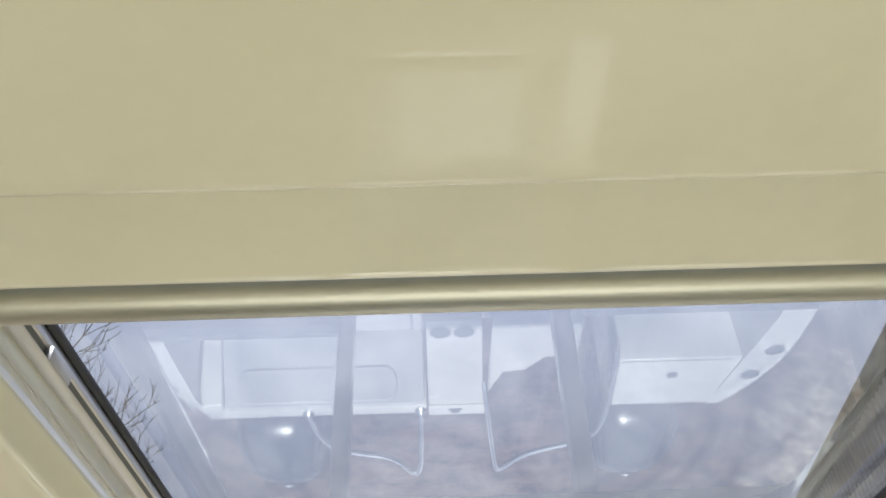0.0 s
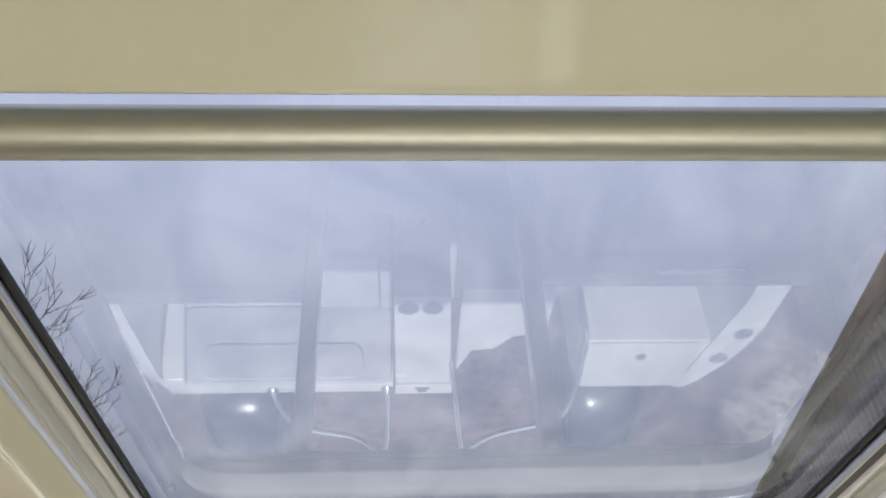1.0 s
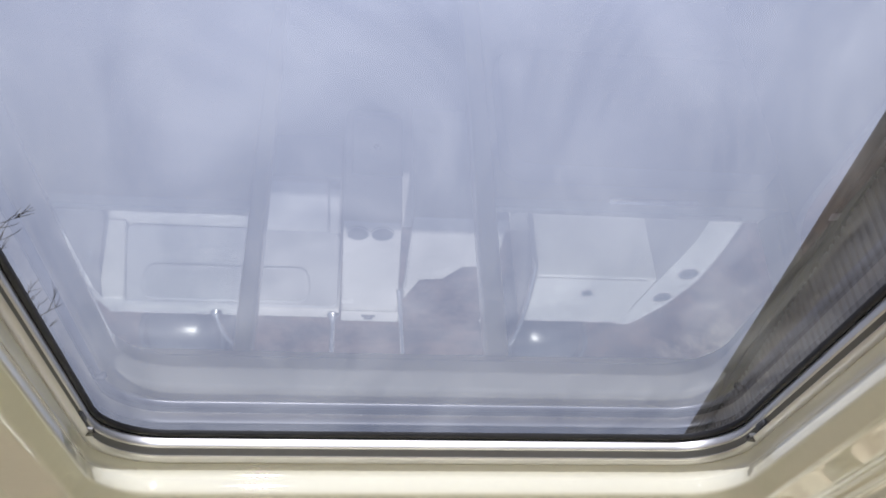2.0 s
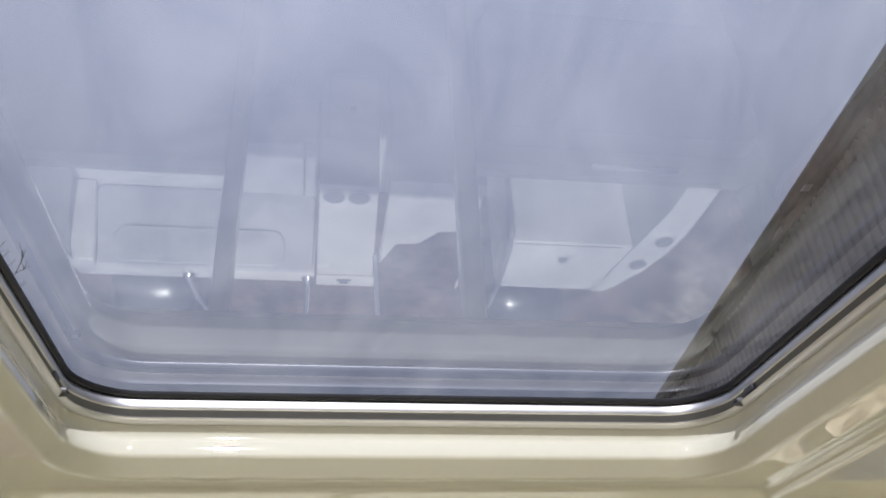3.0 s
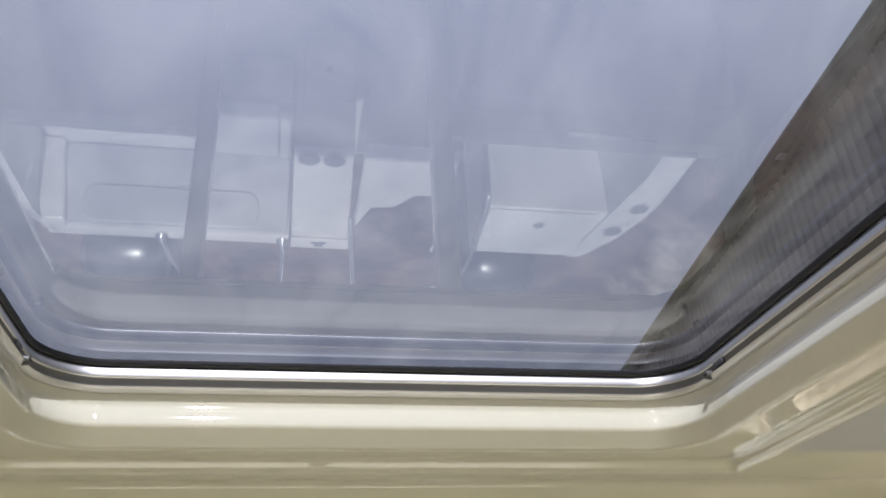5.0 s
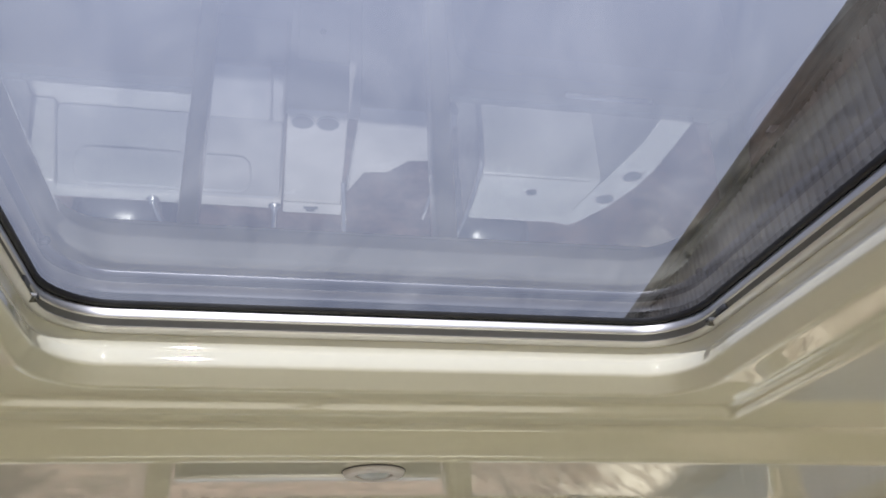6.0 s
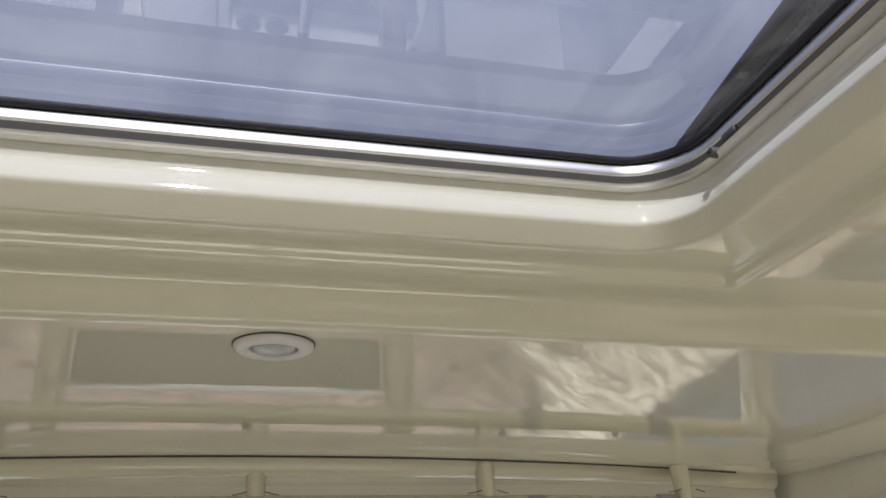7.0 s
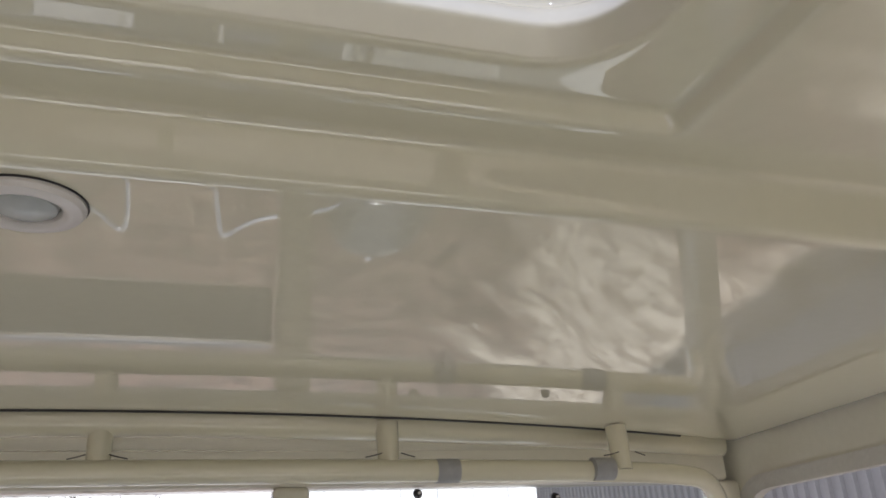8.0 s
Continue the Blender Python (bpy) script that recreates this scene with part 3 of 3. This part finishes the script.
def bench():
    b = tagged(empty("transom_bench", (0, 3.5, 0)), "white moulded transom bench with grey padded backrest", "bench")
    part("locker_front", boxed(-0.50, -0.13, -0.32, 0.233, DECK, 0.0, 0.015), M_WHITE, b)
    part("base", boxed(-1.24, -0.502, 0.10, 0.233, DECK, -0.045, 0.01), M_WHITE, b)
    part("seat_shelf", slab([(-1.27, -0.105), (-0.505, -0.02), (-0.505, 0.225), (-1.27, 0.225)], -0.044, 0.0, 0.008), M_WHITE, b)
    part("seat_cushion", boxed(-0.495, -0.19, -0.335, 0.06, 0.001, 0.045, 0.015, 3), M_VINYL, b, "pale grey vinyl seat cushion")
    part("cushion_end", boxed(-0.187, -0.137, -0.30, 0.06, 0.001, 0.050, 0.012, 3), M_VINYL, b)
    part("transom_wall", boxed(-1.22, -0.125, 0.235, 0.325, DECK - 0.9, 0.37, 0.012), M_WHITE, b)

    def leaning(x0, x1, z0, z1, r, proud, thick):
        """A padded panel that leans back with the height, with rounded corners."""
        bm = bmesh.new()
        pts = rounded(x0, x1, z0, z1, r, 6)
        mx, mz = (x0 + x1) / 2, (z0 + z1) / 2
        rings = []
        for inset, y in ((0.0, proud + thick), (0.0, proud + 0.012), (0.004, proud + 0.004), (0.014, proud)):
            rings.append([(x + (inset if x < mx else -inset), y + 0.36 * z, z + (inset if z < mz else -inset)) for x, z in pts])
        bm.faces.new(loops(bm, rings)[-1])
        return bm

    part("backrest", leaning(-1.15, -0.135, 0.006, 0.365, 0.035, 0.085, 0.04), M_VINYL, b, "pale grey vinyl backrest with rounded corners")
    part("back_pad", leaning(-1.06, -0.27, 0.19, 0.352, 0.06, 0.073, 0.02), M_VINYL, b, "raised upper pad of the backrest")
    bm = boxed(-1.268, -1.152, 0.055, 0.15, 0.004, 0.372, 0.014, 4)
    for v in bm.verts:
        v.co.y += 0.33 * v.co.z
        v.co.x += 0.03 * v.co.z / 0.37
    part("bolster", bm, M_WHITE, b, "white leaning end bolster")
    return b


bench()


def console():
    c = tagged(empty("cockpit_console", (0.015, 3.4, 0)), "white cockpit console with two dark cup holders", "console")
    part("body", slab([(-0.132, -0.40), (0.112, -0.40), (0.146, 0.425), (-0.132, 0.425)], DECK, 0.37, 0.012), M_WHITE, c)
    part("rim", boxed(-0.132, 0.148, 0.335, 0.425, 0.3705, 0.382, 0.004), M_WHITE, c)
    for x in (-0.07, 0.034):
        bm = bmesh.new()
        ring = [(0.050, 0.0), (0.050, 0.004), (0.044, 0.005), (0.0435, 0.002), (0.0435, -0.001)]
        loops(bm, [[(x + r * math.cos(2 * math.pi * k / 28), -0.32 + r * math.sin(2 * math.pi * k / 28), 0.371 + z) for k in range(28)] for r, z in ring])
        cup = part("cup_holder", bm, M_VINYL, c, "recessed cup holder")
        bm = bmesh.new()
        cone(bm, (x, -0.32, 0.3712), (x, -0.32, 0.3732), 0.0435, 0.0435, 28)
        part("well", bm, M_SOCKET, cup)
    part("door_panel", boxed(-0.105, 0.115, -0.412, -0.401, -0.21, 0.13, 0.01, 3), M_WHITE, c, "white locker door")
    bm = bmesh.new()
    cone(bm, (0.0, -0.412, -0.03), (0.0, -0.42, -0.03), 0.014, 0.012, 16)
    part("latch_knob", bm, M_SOCKET, c, "round dark latch")
    bm = bmesh.new()
    box(bm, -0.035, 0.035, 0.358, 0.374, 0.382, 0.388, 0.003)
    latch = part("latch", bm, M_SOCKET, c, "small dark latch")
    part("latch_tongue", boxed(-0.022, 0.022, 0.382, 0.396, 0.382, 0.390, 0.003), M_SOCKET, latch)
    return c


console()


def locker():
    k = tagged(empty("transom_locker", (1.06, 3.6, 0)), "white transom locker with a flat lid and recessed drain", "locker")
    part("body", boxed(-0.285, 0.30, -0.215, 0.222, DECK - 0.9, 0.358, 0.012, 3), M_WHITE, k)
    part("lid", boxed(-0.275, 0.25, -0.205, 0.20, 0.3585, 0.37, 0.006, 2), M_WHITE, k, "flat white lid")
    bm = bmesh.new()
    cone(bm, (-0.01, -0.088, 0.3705), (-0.01, -0.088, 0.374), 0.028, 0.026, 20)
    drain = part("pull_ring", bm, M_STEEL, k, "round flush pull ring")
    bm = bmesh.new()
    cone(bm, (-0.005, -0.088, 0.3742), (-0.005, -0.088, 0.3752), 0.016, 0.016, 16)
    part("recess", bm, M_DARK, drain)
    return k


locker()

step = tagged(empty("boarding_step", (0.17, 3.2, DECK)), "white moulded boarding step with a cut corner beside the console", "step")
outline = [(0.0, -0.25), (0.40, -0.25), (0.40, 0.11), (0.245, 0.11), (0.175, 0.23), (0.06, 0.23), (0.012, 0.42), (0.0, 0.42)]
part("top", slab(outline, 0.58, 0.62, 0.008), M_WHITE, step)
part("riser", boxed(0.005, 0.395, -0.24, -0.20, 0.0, 0.579, 0.006), M_WHITE, step)
part("side", boxed(0.36, 0.395, -0.195, 0.10, 0.0, 0.579, 0.006), M_WHITE, step)


def stern_rail(points, feet):
    r = tagged(empty("stern_rail", (AX, 4.0, 0.45)), "polished stainless stern rail bent round the platform", "rail", "stern rails")
    pts = [(x - AX, y - 4.0, z - 0.45) for x, y, z in points]
    part("rail_tube", tube(bmesh.new(), softened(pts, 3), 0.0145, 12), M_STEEL, r)
    for x, y, low in feet:
        bm = bmesh.new()
        cone(bm, (x - AX, y - 4.0, low - 0.45 + 0.005), (x - AX, y - 4.0, low - 0.45 + 0.02), 0.03, 0.018, 16)
        part("foot", bm, M_STEEL, r)


cleat = tagged(empty("mooring_cleat", (-1.262, 3.66, 0.371)), "small stainless mooring cleat on the cockpit side", "cleat")
bm = bmesh.new()
tube(bm, softened([(-0.01, -0.06, 0.02), (0, -0.03, 0.026), (0, 0.03, 0.026), (0.01, 0.06, 0.02)], 2), 0.006, 10)
part("horn", bm, M_STEEL, cleat)
for y in (-0.02, 0.02):
    bm = bmesh.new()
    cone(bm, (0, y, 0.0), (0, y, 0.024), 0.008, 0.006, 12)
    part("leg", bm, M_STEEL, cleat)


stern_rail([(-0.715, 3.79, 0.372), (-0.712, 3.81, 0.392), (-0.695, 3.98, 0.385), (-0.64, 4.16, 0.385), (-0.50, 4.235, 0.385), (-0.31, 4.30, 0.385),
            (-0.21, 4.54, 0.385), (-0.168, 4.46, 0.385), (-0.157, 3.86, 0.385), (-0.156, 3.80, 0.39), (-0.156, 3.785, 0.372)],
           [(-0.715, 3.79, 0.37), (-0.156, 3.785, 0.37)])
stern_rail([(0.151, 3.53, 0.372), (0.154, 3.56, 0.392), (0.236, 4.40, 0.385), (0.262, 4.53, 0.385), (0.36, 4.345, 0.385), (0.47, 4.26, 0.385),
            (0.71, 4.16, 0.385), (0.775, 4.02, 0.385), (0.78, 3.70, 0.385), (0.752, 3.30, 0.385), (0.748, 3.27, 0.36), (0.748, 3.265, -0.25)],
           [(0.748, 3.265, DECK)])


def outboard(x, y):
    e = tagged(empty("outboard_motor", (x, y, 0)), "glossy graphite outboard motor with a rounded cowl", "outboard motor", "twin outboards")
    bm = bmesh.new()
    bmesh.ops.create_uvsphere(bm, u_segments=40, v_segments=24, radius=1)
    for v in bm.verts:
        px, py, pz = (math.copysign(abs(c) ** 0.68, c) for c in v.co)
        taper = 1 - 0.10 * max(pz, 0) - 0.10 * max(-pz, 0)
        v.co = (0.275 * px * taper, 0.36 * py * taper + 0.02 * pz, 0.335 * pz + 0.045 + (0.03 * py if pz > 0 else 0))
    part("cowl", bm, M_ENGINE, e)
    for s in (-1, 1):
        part("trim_line", boxed(s * 0.285 - 0.01, s * 0.285 + 0.01, -0.25, 0.25, -0.12, -0.09, 0.004), M_STEEL, e)
        bm = bmesh.new()
        tube(bm, softened([(s * 0.20, -0.27, 0.20), (s * 0.215, -0.25, 0.29), (s * 0.19, -0.10, 0.345), (s * 0.16, 0.08, 0.36)], 2), 0.014, 8)
        part("cowl_ridge", bm, M_ENGINE, e, "raised ridge along the cowl's shoulder")
    bm = bmesh.new()
    cone(bm, (0, 0.24, 0.365), (0, 0.245, 0.374), 0.04, 0.036, 20)
    part("badge", bm, M_STEEL, e, "small oval badge")
    part("midsection", boxed(-0.11, 0.11, -0.16, 0.16, -1.15, -0.24, 0.05, 3), M_ENGINE, e)
    part("bracket", boxed(-0.14, 0.14, -0.42, -0.17, -0.45, 0.0, 0.03), M_ENGINE, e)
    bm = bmesh.new()
    cone(bm, (0, -0.2, -1.15), (0, 0.25, -1.15), 0.06, 0.075, 20)
    part("gearcase", bm, M_ENGINE, e)


outboard(-0.94, 4.42)
outboard(1.02, 4.42)

# hull below the deck
hull = tagged(empty("boat_hull", (AX, 2.0, 0)), "white moulded twin hull standing on blocks", "hull")
for s in (-1, 1):
    part("hull_side", boxed(s * 0.95 - 0.45, s * 0.95 + 0.45, -3.6, 1.8, -1.3, DECK - 0.06, 0.1, 4), M_WHITE, hull)
    for y in (-2.6, 1.2):
        part("block", boxed(s * 0.95 - 0.2, s * 0.95 + 0.2, y, y + 0.3, GROUND, -1.3, 0.01), M_BARK, hull, "timber block")

# ---- outdoors ----
bm = bmesh.new()
bmesh.ops.create_grid(bm, x_segments=220, y_segments=220, size=1)
for v in bm.verts:
    v.co.x, v.co.y = (math.copysign(abs(c) ** 3 * 600 + abs(c) * 20, c) for c in (v.co.x, v.co.y))
    d = math.hypot(v.co.x, v.co.y)
    v.co.z = GROUND + 0.05 * noise.noise(v.co * 0.5) * min(d / 6, 1)
    # a bank of dry earth against the shed
    gap = 5.12 + 0.129 * (v.co.y - 6.64) - v.co.x
    rise = min(max(1 - (gap - 0.1) / 2.6, 0), 1) if v.co.y < 25 else 0
    v.co.z += 1.35 * rise * rise * (3 - 2 * rise) * (1 + 0.10 * noise.noise(v.co * 1.3))
tagged(finish("ground", bm, M_GROUND), "brown leaf-strewn earth with pale bare patches", "ground", kind="structure")


def shed():
    """A tall shed beside the boat: ribbed upright cladding under dark stained eaves."""
    h = tagged(empty("shed", (4.92, 6.64, 6.67)), "tall shed with ribbed grey cladding and dark toothed eaves", "shed")
    h.rotation_euler = (0, 0, -math.atan2(0.1278, 0.9918))
    low = GROUND - 6.67
    bm = bmesh.new()
    y, line, pitch = -14.0, [], 0.16
    while y < 7.4:
        line += [(0.22, y), (0.22, y + 0.10), (0.192, y + 0.112), (0.192, y + 0.148)]
        y += pitch
    rows = [[bm.verts.new((x, yy, z)) for x, yy in line] for z in (low, -4.0, -2.0, -1.0, -0.4, -0.008)]
    for a, b in zip(rows, rows[1:]):
        for i in range(len(line) - 1):
            bm.faces.new((a[i], a[i + 1], b[i + 1], b[i]))
    part("cladding", bm, M_SHEET, h, "ribbed grey sheet cladding with brown runs of dirt")
    # a dark toothed strip under the eaves, one uneven tooth to each rib
    rnd = random.Random(4)
    bm = bmesh.new()
    upper, lower = [], []
    for k in range(int(21.4 / pitch)):
        a, deep = -14 + k * pitch, rnd.uniform(0.045, 0.085)
        for dy, z in ((0.0, -0.012), (0.055, -deep * 0.8), (0.085, -deep * 1.25), (0.115, -deep * 0.9), (0.14, -0.02)):
            upper.append(bm.verts.new((0.184, a + dy, 0.0)))
            lower.append(bm.verts.new((0.184, a + dy, z - rnd.uniform(0, 0.012))))
    for i in range(len(upper) - 1):
        bm.faces.new((upper[i], upper[i + 1], lower[i + 1], lower[i]))
    bmesh.ops.solidify(bm, geom=bm.faces[:], thickness=0.006)
    part("toothed_strip", bm, M_GUTTER, h, "dark toothed strip under the eaves")
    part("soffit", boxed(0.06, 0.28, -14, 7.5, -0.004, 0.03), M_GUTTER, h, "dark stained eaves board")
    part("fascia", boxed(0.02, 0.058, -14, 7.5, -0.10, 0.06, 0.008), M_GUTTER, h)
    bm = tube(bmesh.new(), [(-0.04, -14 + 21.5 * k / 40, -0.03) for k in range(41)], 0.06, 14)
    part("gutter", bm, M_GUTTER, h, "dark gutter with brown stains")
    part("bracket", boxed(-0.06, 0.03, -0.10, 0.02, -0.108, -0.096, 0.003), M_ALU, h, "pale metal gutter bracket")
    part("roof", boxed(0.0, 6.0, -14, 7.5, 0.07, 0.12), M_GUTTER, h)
    part("wall_core", boxed(0.30, 6.0, -14, 7.5, low, 0.0), M_SHEET, h)
    return h


shed()


def clad_hall(x0, x1, y, top):
    h = tagged(empty("boat_hall", ((x0 + x1) / 2, y, GROUND)), "white clad boat hall with upright panels", "hall")
    n = int((x1 - x0) / 1.1)
    for k in range(n):
        a = -(x1 - x0) / 2 + k * (x1 - x0) / n
        part("panel", boxed(a + 0.012, a + (x1 - x0) / n - 0.012, 0, 0.12, 0, top - GROUND, 0.015), M_WRAP, h)
    part("backing", boxed(-(x1 - x0) / 2, (x1 - x0) / 2, 0.1, 4.0, 0, top - GROUND - 0.05), M_WRAP, h)


clad_hall(-9.2, 14.6, 25.0, 5.8)


def bare_tree(x, y, height, seed, lean=(0, 0)):
    rnd = random.Random(seed)
    t = tagged(empty("bare_tree", (x, y, GROUND)), "bare deciduous tree with fine dark twigs", "tree", "bare trees")
    verts, faces = [], []

    def stick(rings, way, seg):
        a = way.orthogonal().normalized()
        b = way.cross(a)
        made = []
        for p, r in rings:
            base = len(verts)
            verts.extend(p + r * (math.cos(2 * math.pi * k / seg) * a + math.sin(2 * math.pi * k / seg) * b) for k in range(seg))
            made.append(base)
        for u, w in zip(made, made[1:]):
            faces.extend((u + k, u + (k + 1) % seg, w + (k + 1) % seg, w + k) for k in range(seg))

    def grow(p, d, length, r, depth):
        pts, q, way = [p], p.copy(), d.copy()
        for _ in range(4):
            way = (way + Vector((rnd.uniform(-.16, .16), rnd.uniform(-.16, .16), rnd.uniform(-.05, .14)))).normalized()
            q = q + way * length / 4
            pts.append(q.copy())
        seg = 8 if depth < 2 else 4
        rings = []
        for i in range(4):
            rings.append((pts[i], r * (1 - 0.13 * i)))
        rings.append((pts[4], r * 0.48))
        stick(rings, way, seg)
        if depth >= 6:
            return
        for k in range(3 if depth else 6):
            i = rnd.randint(2, 4)
            side = Vector((rnd.uniform(-1, 1), rnd.uniform(-1, 1), rnd.uniform(0.05, 0.7))).normalized()
            grow(pts[i], (way * 0.75 + side * 0.75).normalized(), length * rnd.uniform(0.5, 0.68), max(r * 0.56, 0.007), depth + 1)

    grow(Vector((0, 0, 0)), Vector((lean[0], lean[1], 1)).normalized(), height * 0.42, height * 0.0115, 0)
    me = bpy.data.meshes.new("branches")
    me.from_pydata(verts, [], faces)
    me.materials.append(M_BARK)
    new("branches", me).parent = t


bare_tree(-6.9, 12.2, 13.8, 3, (0.06, 0))
bare_tree(-5.7, 14.6, 9.6, 8, (0.1, 0))
bare_tree(-8.35, 12.4, 12.4, 5, (0.10, 0))
bare_tree(-5.9, 12.8, 9.0, 31, (0.05, 0))
bare_tree(-2.6, 19.0, 6.0, 12)
bare_tree(-0.9, 21.0, 6.2, 15)
bare_tree(-4.3, 20.0, 6.0, 21)
